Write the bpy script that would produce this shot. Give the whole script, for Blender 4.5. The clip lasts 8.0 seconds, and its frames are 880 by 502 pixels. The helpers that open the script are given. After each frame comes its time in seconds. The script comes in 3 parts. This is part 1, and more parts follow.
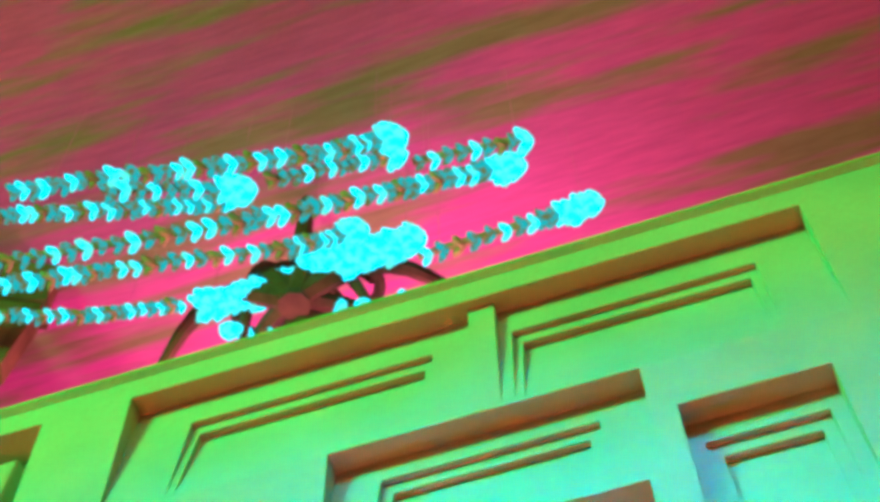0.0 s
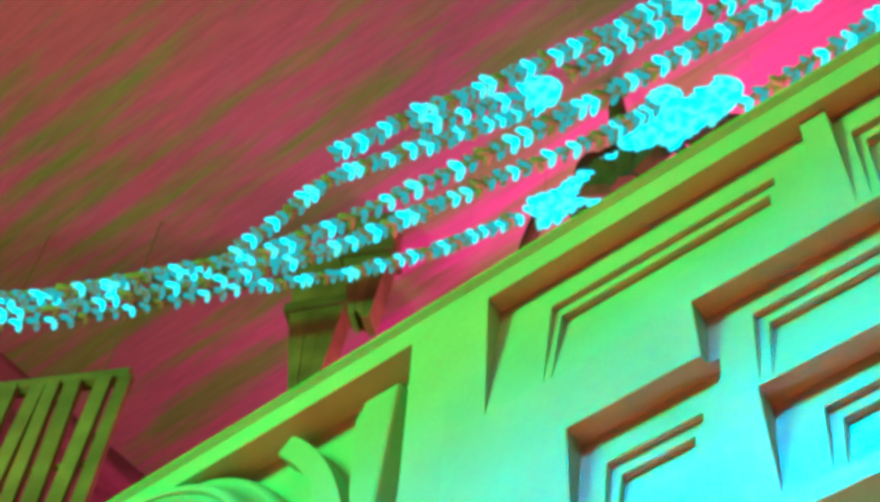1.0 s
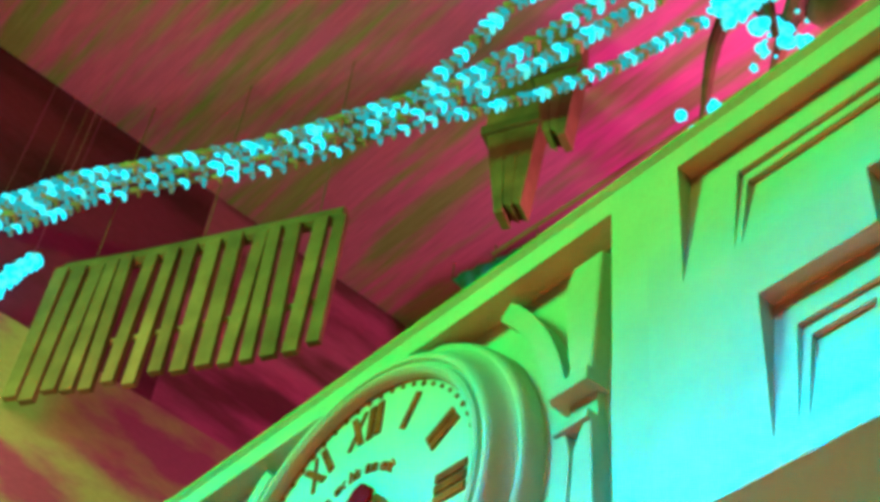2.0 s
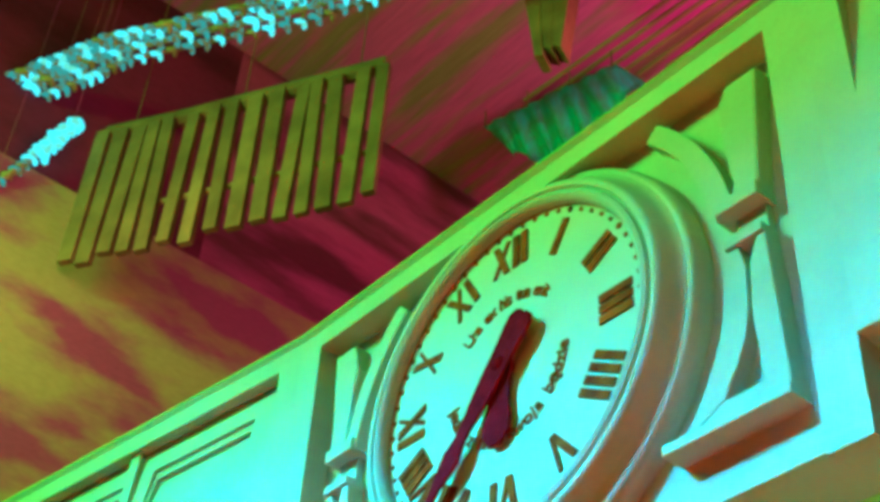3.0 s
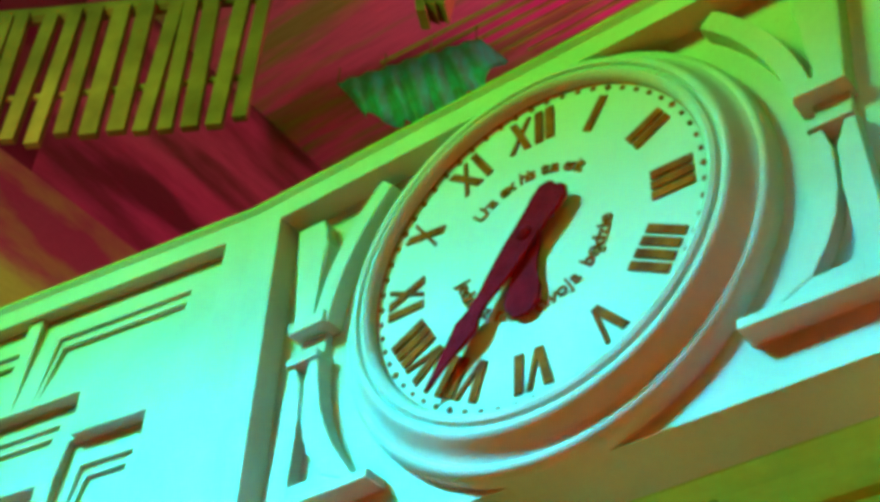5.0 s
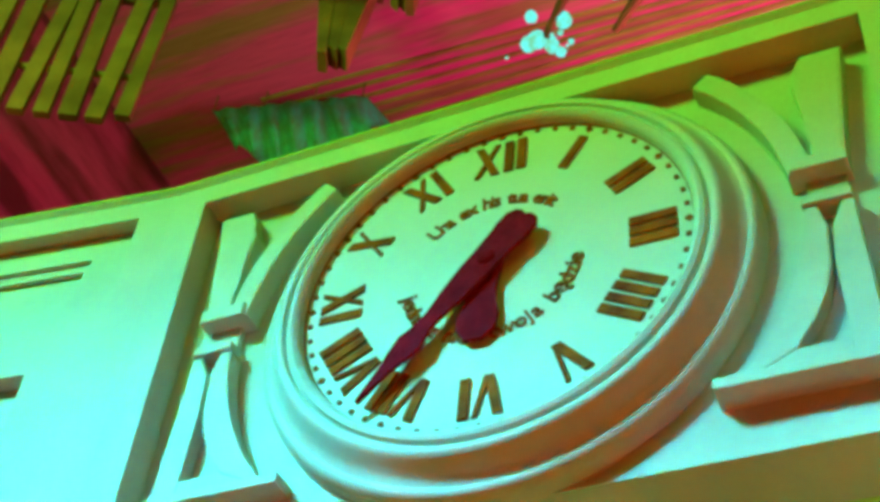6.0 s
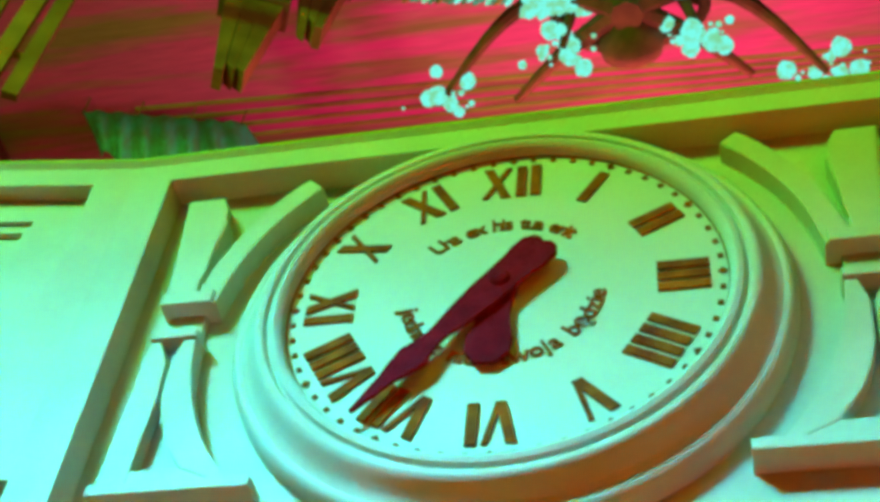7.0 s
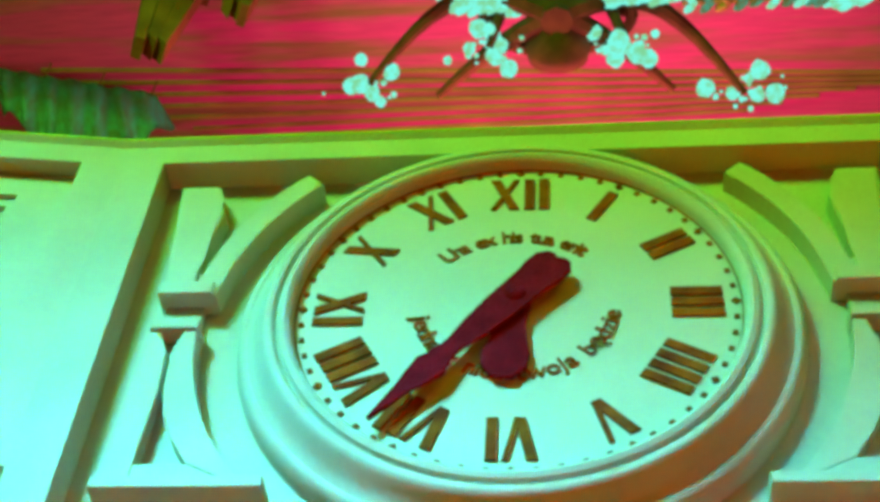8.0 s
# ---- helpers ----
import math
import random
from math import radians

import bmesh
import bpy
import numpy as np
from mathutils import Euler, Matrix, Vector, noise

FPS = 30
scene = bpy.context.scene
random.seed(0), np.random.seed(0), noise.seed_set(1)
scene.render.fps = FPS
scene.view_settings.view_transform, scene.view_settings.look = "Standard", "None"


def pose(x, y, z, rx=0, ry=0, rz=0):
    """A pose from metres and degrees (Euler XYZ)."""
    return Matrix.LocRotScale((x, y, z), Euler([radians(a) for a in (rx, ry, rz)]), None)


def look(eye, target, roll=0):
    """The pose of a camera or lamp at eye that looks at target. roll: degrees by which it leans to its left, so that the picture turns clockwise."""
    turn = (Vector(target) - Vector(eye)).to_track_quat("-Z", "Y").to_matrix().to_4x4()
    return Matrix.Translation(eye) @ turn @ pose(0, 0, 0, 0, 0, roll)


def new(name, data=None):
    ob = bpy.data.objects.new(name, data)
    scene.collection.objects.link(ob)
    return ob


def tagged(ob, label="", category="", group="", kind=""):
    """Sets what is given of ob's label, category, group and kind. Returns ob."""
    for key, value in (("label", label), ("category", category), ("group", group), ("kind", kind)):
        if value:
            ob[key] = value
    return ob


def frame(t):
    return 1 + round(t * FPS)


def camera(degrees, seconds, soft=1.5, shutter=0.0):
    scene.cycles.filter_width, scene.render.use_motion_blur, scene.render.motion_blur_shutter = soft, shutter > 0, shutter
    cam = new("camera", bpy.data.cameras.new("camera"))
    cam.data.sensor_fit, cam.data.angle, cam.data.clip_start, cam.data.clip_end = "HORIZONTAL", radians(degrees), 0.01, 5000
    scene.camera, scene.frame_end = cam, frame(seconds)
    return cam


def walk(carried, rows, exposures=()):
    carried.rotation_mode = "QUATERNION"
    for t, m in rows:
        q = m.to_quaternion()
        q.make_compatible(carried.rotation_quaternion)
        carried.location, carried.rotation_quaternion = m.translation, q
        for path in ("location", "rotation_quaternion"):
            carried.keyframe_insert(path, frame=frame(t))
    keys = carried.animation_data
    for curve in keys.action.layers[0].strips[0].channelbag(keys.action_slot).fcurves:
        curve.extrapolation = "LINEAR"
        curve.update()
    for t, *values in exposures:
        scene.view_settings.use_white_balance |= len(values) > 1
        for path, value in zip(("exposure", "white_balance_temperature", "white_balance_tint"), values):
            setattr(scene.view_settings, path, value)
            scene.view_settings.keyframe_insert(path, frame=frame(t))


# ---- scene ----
cam = camera(34.8, 8.0, soft=4.0)
PATH = [
    (0, (2.404, -1.596, 1.52), (2.134, -0.65, 3.262), -2.5),
    (0.5, (2.273, -1.537, 1.551), (1.783, -0.636, 3.268), -0.6),
    (1, (2.375, -1.507, 1.53), (1.633, -0.676, 3.191), 4.5),
    (1.5, (2.609, -1.645, 1.461), (1.626, -0.836, 3.005), 6.5),
    (1.7, (2.65, -1.698, 1.441), (1.609, -0.894, 2.948), 7.4),
    (2.8, (2.411, -2.061, 1.312), (1.238, -1.143, 2.647), 4.4),
    (3, (2.327, -2.101, 1.29), (1.142, -1.167, 2.603), 3.9),
    (3.5, (2.118, -2.143, 1.222), (0.93, -1.167, 2.501), 3.0),
    (4, (1.949, -2.137, 1.193), (0.78, -1.114, 2.452), 2.3),
    (4.2, (1.863, -2.13, 1.196), (0.718, -1.084, 2.459), 2.5),
    (5.5, (1.274, -2.288, 1.141), (0.487, -1.079, 2.526), 4.0),
    (6, (1.05, -2.191, 1.152), (0.379, -0.966, 2.583), 6.8),
    (6.5, (0.769, -2.104, 1.172), (0.237, -0.868, 2.651), 7.9),
    (7, (0.506, -2.104, 1.194), (0.111, -0.864, 2.713), 7.8),
    (7.5, (0.253, -2.16, 1.221), (-0.008, -0.897, 2.75), 5.7),
    (8, (0.162, -2.19, 1.212), (-0.044, -0.906, 2.731), 5.5),
]
EXPOSURE = [(0, 0.82, 4850, 18), (1.7, 0.8, 4800, 20), (2.8, 0.5, 5300, 18), (4.2, 0.4, 5900, 17), (5.5, 0.3, 6700, 16), (6.5, 0.25, 7300, 16), (8, 0.2, 8000, 16)]
walk(cam, [(t, look(e, a, r)) for t, e, a, r in PATH], EXPOSURE)

# ---- light ----
world = bpy.data.worlds.new("hall_world")
world.use_nodes = True
scene.world = world
world.node_tree.nodes["Background"].inputs[0].default_value = (0.5, 0.2, 0.2, 1)
world.node_tree.nodes["Background"].inputs[1].default_value = 0.05


def window_light(name, eye, target, sx, sy, watts, colour):
    data = bpy.data.lights.new(name, "AREA")
    data.shape, data.size, data.size_y, data.energy, data.color = "RECTANGLE", sx, sy, watts, colour
    ob = new(name, data)
    ob.matrix_world = look(eye, target)
    return ob


# blue light through an unseen south window, added fills and floor beam, chandelier glow
key = window_light("south_window_light", (-3.6, -5.9, 7.6), (-0.1, 0.0, 2.05), 2.6, 0.7, 112, (0.0, 0.5, 1.0))
key.data.spread = radians(22.5)
# Added fill lamp, narrowed to brighten the east fret panel alone.
east = window_light("east_fill_light", (1.9, -5.88, 8.4), (1.9, 0.0, 2.3), 1.6, 0.8, 24, (0.0, 0.55, 1.0))
east.data.spread = radians(16)
# Added narrow lamp on the floor, so that red bounce colours the undersides.
beam = window_light("floor_bounce_light", (4.0, -5.9, 8.6), (1.0, -3.6, 0.0), 5.4, 2.0, 520, (1.0, 0.36, 0.04))
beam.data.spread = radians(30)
# Two added fill lamps that tint the front green where the key falls off.
window_light("yellow_green_fill", (4.0, -5.85, 8.7), (0.5, 0, 4.0), 5.4, 1.9, 170, (0.36, 0.85, 0.02))
window_light("green_fill", (-3.7, -5.85, 7.6), (-0.1, 0, 2.8), 2.4, 1.4, 1100, (0.11, 0.9, 0.06))
for x, y in ((-1.3, 4.3), (-0.4, 4.0), (0.65, 4.0), (1.5, 4.4)):
    lamp = bpy.data.lights.new("chandelier_light", "POINT")
    lamp.energy, lamp.shadow_soft_size, lamp.color = 80, 0.3, (1.0, 0.22, 0.34)
    new("chandelier_light", lamp).location = (x, y, 9.3)
# added fill below the west end of the garlands, to brighten the west wall
lamp = bpy.data.lights.new("west_wall_fill", "POINT")
lamp.energy, lamp.shadow_soft_size, lamp.color = 38, 0.3, (1.0, 0.5, 0.3)
new("west_wall_fill", lamp).location = (-4.5, 0.1, 7.6)


# ---- materials ----
def surface(name, colour, rough=0.6, vary=0.18, scale=6.0, bump=0.15, fine=60.0, metal=0.0, stain=None, islands=False, stretch=(1, 1, 1), lo=0.3, hi=0.68, spec=0.12):
    """A procedural surface: base colour varied at two scales, fine relief."""
    m = bpy.data.materials.new(name)
    m.use_nodes = True
    nt = m.node_tree
    b = nt.nodes["Principled BSDF"]
    tc = nt.nodes.new("ShaderNodeTexCoord")
    n1 = nt.nodes.new("ShaderNodeTexNoise")
    n1.inputs["Scale"].default_value, n1.inputs["Detail"].default_value = scale, 5
    n2 = nt.nodes.new("ShaderNodeTexNoise")
    n2.inputs["Scale"].default_value, n2.inputs["Detail"].default_value = fine, 3
    mp = nt.nodes.new("ShaderNodeMapping")
    mp.inputs["Scale"].default_value = stretch
    nt.links.new(tc.outputs["Object"], mp.inputs["Vector"])
    for n in (n1, n2):
        nt.links.new(mp.outputs[0], n.inputs["Vector"])
    ramp = nt.nodes.new("ShaderNodeValToRGB")
    dark = stain or tuple(c * (1 - 2 * vary) for c in colour)
    ramp.color_ramp.elements[0].position, ramp.color_ramp.elements[1].position = lo, hi
    ramp.color_ramp.elements[0].color = (*dark, 1)
    ramp.color_ramp.elements[1].color = (*colour, 1)
    mix = nt.nodes.new("ShaderNodeMix")
    mix.data_type, mix.blend_type = "RGBA", "MULTIPLY"
    mix.inputs[0].default_value = vary
    nt.links.new(n1.outputs["Fac"], ramp.inputs["Fac"])
    nt.links.new(ramp.outputs["Color"], mix.inputs[6])
    nt.links.new(n2.outputs["Fac"], mix.inputs[7])
    last = mix.outputs[2]
    if islands:
        oi = nt.nodes.new("ShaderNodeObjectInfo")
        hsv = nt.nodes.new("ShaderNodeHueSaturation")
        mr = nt.nodes.new("ShaderNodeMapRange")
        mr.inputs[3].default_value, mr.inputs[4].default_value = 0.8, 1.15
        nt.links.new(oi.outputs["Random"], mr.inputs[0])
        nt.links.new(mr.outputs[0], hsv.inputs["Value"])
        nt.links.new(last, hsv.inputs["Color"])
        last = hsv.outputs["Color"]
    nt.links.new(last, b.inputs["Base Color"])
    b.inputs["Specular IOR Level"].default_value = spec
    b.inputs["Roughness"].default_value, b.inputs["Metallic"].default_value = rough, metal
    bp = nt.nodes.new("ShaderNodeBump")
    bp.inputs["Strength"].default_value, bp.inputs["Distance"].default_value = bump, 0.004
    nt.links.new(n2.outputs["Fac"], bp.inputs["Height"])
    nt.links.new(bp.outputs[0], b.inputs["Normal"])
    return m


def glow(name, colour, dim, strength, scale):
    """A lit glass surface, uneven between a bright and a dim colour."""
    m = bpy.data.materials.new(name)
    m.use_nodes = True
    nt = m.node_tree
    b = nt.nodes["Principled BSDF"]
    b.inputs["Base Color"].default_value = (*(0.02 * c for c in colour), 1)
    b.inputs["Specular IOR Level"].default_value = 0.0
    tc, n = nt.nodes.new("ShaderNodeTexCoord"), nt.nodes.new("ShaderNodeTexNoise")
    n.inputs["Scale"].default_value = scale
    ramp = nt.nodes.new("ShaderNodeValToRGB")
    ramp.color_ramp.elements[0].position, ramp.color_ramp.elements[1].position = 0.38, 0.56
    ramp.color_ramp.elements[0].color, ramp.color_ramp.elements[1].color = (*dim, 1), (*colour, 1)
    nt.links.new(tc.outputs["Object"], n.inputs["Vector"])
    nt.links.new(n.outputs["Fac"], ramp.inputs["Fac"])
    nt.links.new(ramp.outputs["Color"], b.inputs["Emission Color"])
    b.inputs["Emission Strength"].default_value = strength
    return m


PLASTER = surface("painted_plaster", (0.32, 0.42, 0.35), 0.7, 0.09, 3.0, 0.14, 45)
ENAMEL = surface("dial_enamel", (0.32, 0.43, 0.35), 0.6, 0.04, 4.0, 0.03, 80)
BLACK = surface("numeral_paint", (0.3, 0.07, 0.012), 0.9, 0.2, 14.0, 0.1, 120, stain=(0.12, 0.02, 0.01), spec=0.0)
HAND = surface("hand_iron", (0.2, 0.006, 0.014), 0.9, 0.2, 20.0, 0.2, 150, spec=0.0)
CEILING = surface("rose_ceiling_paint", (0.8, 0.1, 0.38), 0.85, 0.45, 1.0, 0.1, 7, stain=(0.36, 0.22, 0.12), stretch=(0.45, 4.2, 1), lo=0.38, hi=0.54)
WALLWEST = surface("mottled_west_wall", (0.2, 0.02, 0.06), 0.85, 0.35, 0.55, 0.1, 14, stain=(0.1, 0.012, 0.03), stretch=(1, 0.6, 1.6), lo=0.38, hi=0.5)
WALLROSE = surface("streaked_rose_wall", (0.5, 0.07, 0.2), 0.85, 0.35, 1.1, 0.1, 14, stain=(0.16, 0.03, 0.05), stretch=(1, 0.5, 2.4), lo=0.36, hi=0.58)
WALLRED = surface("rose_wall_paint", (0.5, 0.1, 0.2), 0.85, 0.2, 0.9, 0.1, 14)
FLOOR = surface("red_floor_paint", (0.6, 0.09, 0.1), 0.4, 0.2, 1.5, 0.1, 20)
BROWN = surface("umber_timber", (0.3, 0.16, 0.05), 0.6, 0.25, 3.0, 0.2, 40, islands=True)
DARK = surface("dark_timber", (0.2, 0.12, 0.04), 0.6, 0.25, 3.0, 0.2, 40)
MOULD = surface("pale_olive_moulding", (0.25, 0.6, 0.12), 0.6, 0.2, 4.0, 0.2, 50, islands=True)
OLIVE = surface("olive_soffit_paint", (0.42, 0.32, 0.1), 0.6, 0.2, 2.0, 0.15, 30, islands=True)
TEAL = surface("teal_cloth", (0.1, 0.96, 0.9), 0.9, 0.3, 5.0, 0.3, 60, stain=(0.2, 0.5, 0.35), stretch=(0.6, 4, 1))
IRON = surface("chandelier_iron", (0.12, 0.06, 0.02), 0.7, 0.2, 8.0, 0.2, 60)
SOFFIT = surface("green_soffit_paint", (0.32, 0.7, 0.16), 0.7, 0.2, 3.0, 0.15, 30)
PANEL = surface("worn_panelling", (0.42, 0.36, 0.1), 0.7, 0.3, 1.1, 0.2, 20, stretch=(1, 0.7, 1.8), stain=(0.36, 0.07, 0.14), lo=0.36, hi=0.52)
GLOW = glow("lamp_glow", (0.12, 1.0, 0.95), (0.16, 0.7, 0.4), 0.85, 14)
TRAIL_GLOW = glow("trail_glow", (0.08, 0.6, 0.45), (0.22, 0.2, 0.03), 0.45, 18)


# ---- building helpers ----
def thing(name, label, category, at=(0, 0, 0), kind="", group=""):
    ob = new(name)
    ob.location = at
    return tagged(ob, label, category, group, kind)


def link(name, me, material, parent=None, label=""):
    me.materials.append(material)
    ob = new(name, me)
    if parent is not None:
        ob.parent = parent
    return tagged(ob, label)


def part(name, bm, material, parent=None, label="", smooth=False):
    me = bpy.data.meshes.new(name)
    bmesh.ops.recalc_face_normals(bm, faces=bm.faces)
    if smooth:
        for f in bm.faces:
            f.smooth = True
    bm.to_mesh(me)
    bm.free()
    return link(name, me, material, parent, label)


def box(bm, x0, x1, y0, y1, z0, z1, bevel=0.0):
    vs = [bm.verts.new((x, y, z)) for x in (x0, x1) for y in (y0, y1) for z in (z0, z1)]
    fs = [bm.faces.new([vs[i] for i in q]) for q in ((0, 1, 3, 2), (4, 6, 7, 5), (0, 4, 5, 1), (2, 3, 7, 6), (0, 2, 6, 4), (1, 5, 7, 3))]
    if bevel:
        es = {e for f in fs for e in f.edges}
        bmesh.ops.bevel(bm, geom=list(es), offset=bevel, segments=2, affect="EDGES", profile=0.7)
    return bm


def boxed(*a, **k):
    return box(bmesh.new(), *a, **k)


def prism(bm, outline, y0, y1, bevel=0.0):
    """An outline in x and z, from y0 (front) to y1 (back)."""
    a = [bm.verts.new((x, y0, z)) for x, z in outline]
    b = [bm.verts.new((x, y1, z)) for x, z in outline]
    front = bm.faces.new(a)
    bm.faces.new(b[::-1])
    n = len(a)
    for i in range(n):
        bm.faces.new((a[i], a[(i + 1) % n], b[(i + 1) % n], b[i]))
    if bevel:
        bmesh.ops.bevel(bm, geom=list(front.edges), offset=bevel, segments=2, affect="EDGES", profile=0.6)
    return bm


def lathe(bm, profile, steps=128):
    """A profile of (radius, y) turned about the y axis."""
    rings = []
    for r, y in profile:
        rings.append([bm.verts.new((r * math.sin(2 * math.pi * k / steps), y, r * math.cos(2 * math.pi * k / steps))) for k in range(steps)])
    for a, b in zip(rings, rings[1:]):
        for k in range(steps):
            bm.faces.new((a[k], a[(k + 1) % steps], b[(k + 1) % steps], b[k]))
    return bm


def tube(bm, points, radius, steps=8):
    """A round bar along points; radius may be a list."""
    pts = [Vector(p) for p in points]
    rad = radius if isinstance(radius, (list, tuple)) else [radius] * len(pts)
    rings = []
    for i, p in enumerate(pts):
        d = (pts[min(i + 1, len(pts) - 1)] - pts[max(i - 1, 0)]).normalized()
        u = d.orthogonal().normalized()
        v = d.cross(u)
        if rings:
            u = (last_u - d * last_u.dot(d)).normalized()
            v = d.cross(u)
        last_u = u
        rings.append([bm.verts.new(p + rad[i] * (math.cos(a) * u + math.sin(a) * v)) for a in (2 * math.pi * k / steps for k in range(steps))])
    for a, b in zip(rings, rings[1:]):
        for k in range(steps):
            bm.faces.new((a[k], a[(k + 1) % steps], b[(k + 1) % steps], b[k]))
    bm.faces.new(rings[0][::-1])
    bm.faces.new(rings[-1])
    return bm


def blob(bm, c, r, seed=0, squash=1.0):
    made = bmesh.ops.create_icosphere(bm, subdivisions=2 if r > 0.03 else 1, radius=r)["verts"]
    for v in made:
        k = 1 + 0.25 * noise.noise(v.co * (3 / max(r, 0.01)) + Vector((seed, 0, 0)))
        v.co = Vector((v.co.x * k, v.co.y * k, v.co.z * k * squash)) + Vector(c)


def relief(bm, regions, back):
    """A front cut into rectangles, each sunk by its own depth. A region is x0, x1, z0, z1 and a depth as a function of z; a later
    region covers an earlier one. Steps between neighbours are closed by walls."""
    xs = sorted({round(v, 4) for r in regions for v in r[:2]})
    zs = sorted({round(v, 4) for r in regions for v in r[2:4]})

    def depth(i, j):
        xm, zm = (xs[i] + xs[i + 1]) / 2, (zs[j] + zs[j + 1]) / 2
        for x0, x1, z0, z1, f in reversed(regions):
            if x0 < xm < x1 and z0 < zm < z1:
                return f
        return None

    nx, nz = len(xs) - 1, len(zs) - 1
    cells = {(i, j): depth(i, j) for i in range(nx) for j in range(nz)}
    quad = lambda *p: bm.faces.new([bm.verts.new(q) for q in p])
    for (i, j), f in cells.items():
        if f is None:
            continue
        x0, x1, z0, z1 = xs[i], xs[i + 1], zs[j], zs[j + 1]
        quad((x0, f(z0), z0), (x1, f(z0), z0), (x1, f(z1), z1), (x0, f(z1), z1))
        for di, dj in ((1, 0), (0, 1), (-1, 0), (0, -1)):
            g = cells.get((i + di, j + dj))
            if g is not None and (di < 0 or dj < 0):
                continue
            if g is None:
                g = lambda z: back
            if di:
                x = x1 if di > 0 else x0
                if abs(f(z0) - g(z0)) + abs(f(z1) - g(z1)) > 1e-5:
                    quad((x, f(z0), z0), (x, f(z1), z1), (x, g(z1), z1), (x, g(z0), z0))
            else:
                z = z1 if dj > 0 else z0
                if abs(f(z) - g(z)) > 1e-5:
                    quad((x0, f(z), z), (x1, f(z), z), (x1, g(z), z), (x0, g(z), z))
    bmesh.ops.remove_doubles(bm, verts=bm.verts, dist=1e-5)
    return bm


def flat(d):
    return lambda z: d


def slope(zt, zb, d):
    """Sunk by d at zt, flush at zb."""
    return lambda z: d * max(0.0, (z - zb) / (zt - zb))


def summed(f, g):
    return lambda z: f(z) + g(z)


# ---- the hall ----
def hall():
    def holed(bm, axis, at, a0, a1, holes):
        """A wall from a0 to a1, 0.2 thick, with holes (from, to, sill, head) in order."""
        put = (lambda p, q, z0, z1: box(bm, p, q, at, at + 0.2, z0, z1)) if axis == "x" else (lambda p, q, z0, z1: box(bm, at, at + 0.2, p, q, z0, z1))
        run = a0
        for h0, h1, z0, z1 in holes:
            put(run, h0, 0, 11.5)
            put(h0, h1, 0, z0)
            put(h0, h1, z1, 11.5)
            run = h1
        put(run, a1, 0, 11.5)
        return bm

    # unseen floor, red so that it throws red light up at the front
    part("floor", boxed(-6, 9, -8, 0.2, -0.2, 0), FLOOR)
    # unseen too, made green as a reflector for the soffit
    part("floor_under_gallery", boxed(-6, 9, 0.2, 8, -0.2, 0), SOFFIT)
    part("ceiling", boxed(-6.2, 9.2, -8.2, 8.2, 11.5, 11.7), CEILING)
    part("wall_north", boxed(-6, 9, 8, 8.2, 0, 11.5), WALLRED)
    # darker in colour than the rose part further north
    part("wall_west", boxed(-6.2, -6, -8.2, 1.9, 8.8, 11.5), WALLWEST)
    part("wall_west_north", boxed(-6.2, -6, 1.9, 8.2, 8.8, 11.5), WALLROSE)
    part("wall_west_dado", boxed(-6.2, -5.94, -8.2, 8.2, 0, 8.8), PANEL)
    part("wall_east", boxed(9, 9.2, -8.2, 8.2, 0, 11.5), WALLRED)
    # the south openings are unseen, added for the window lamps
    part("wall_south", holed(bmesh.new(), "x", -6.2, -6, 9, [(-5.0, 0.4, 6.8, 8.4), (1.0, 7.0, 7.4, 9.8)]), WALLRED)
    for n, lab in (("floor", "dull red hall floor, worn, unseen, coloured to bounce red light up"), ("floor_under_gallery", "unseen hall floor under the gallery, green to bounce light on the soffit"), ("ceiling", "rose-red painted ceiling, mottled and stained brown"), ("wall_north", "rose-red plastered wall"), ("wall_west", "dark maroon plastered upper wall, mottled darker"), ("wall_west_north", "rose plastered upper wall, streaked dark maroon"), ("wall_west_dado", "olive lower wall, worn and stained maroon"), ("wall_east", "rose-red plastered wall"), ("wall_south", "rose-red plastered wall with window openings")):
        tagged(bpy.data.objects[n], lab, n.split("_")[0], kind="structure")


hall()

# ---- the gallery front with its fret panels ----
TOP, RAIL, BOTTOM, FOOT = 4.275, 4.2, 2.88, 3.13


def cell(x0, x1, zt, zb, d, ref=None, inner=True, inset=0.13, drop=0.1):
    """A sunk field, deep at its head and flush at its foot, with two fine steps inside."""
    base = slope(zt, zb if ref is None else ref, d)
    out = [(x0, x1, zb, zt, base)]
    if inner:
        h1 = zt - drop
        s1 = summed(base, slope(h1, zb, 0.016))
        out.append((x0 + inset, x1 - inset, zb, h1, s1))
        h2 = h1 - 0.04
        out.append((x0 + inset + 0.025, x1 - inset - 0.025, zb, h2, summed(s1, slope(h2, zb, 0.018))))
    return out


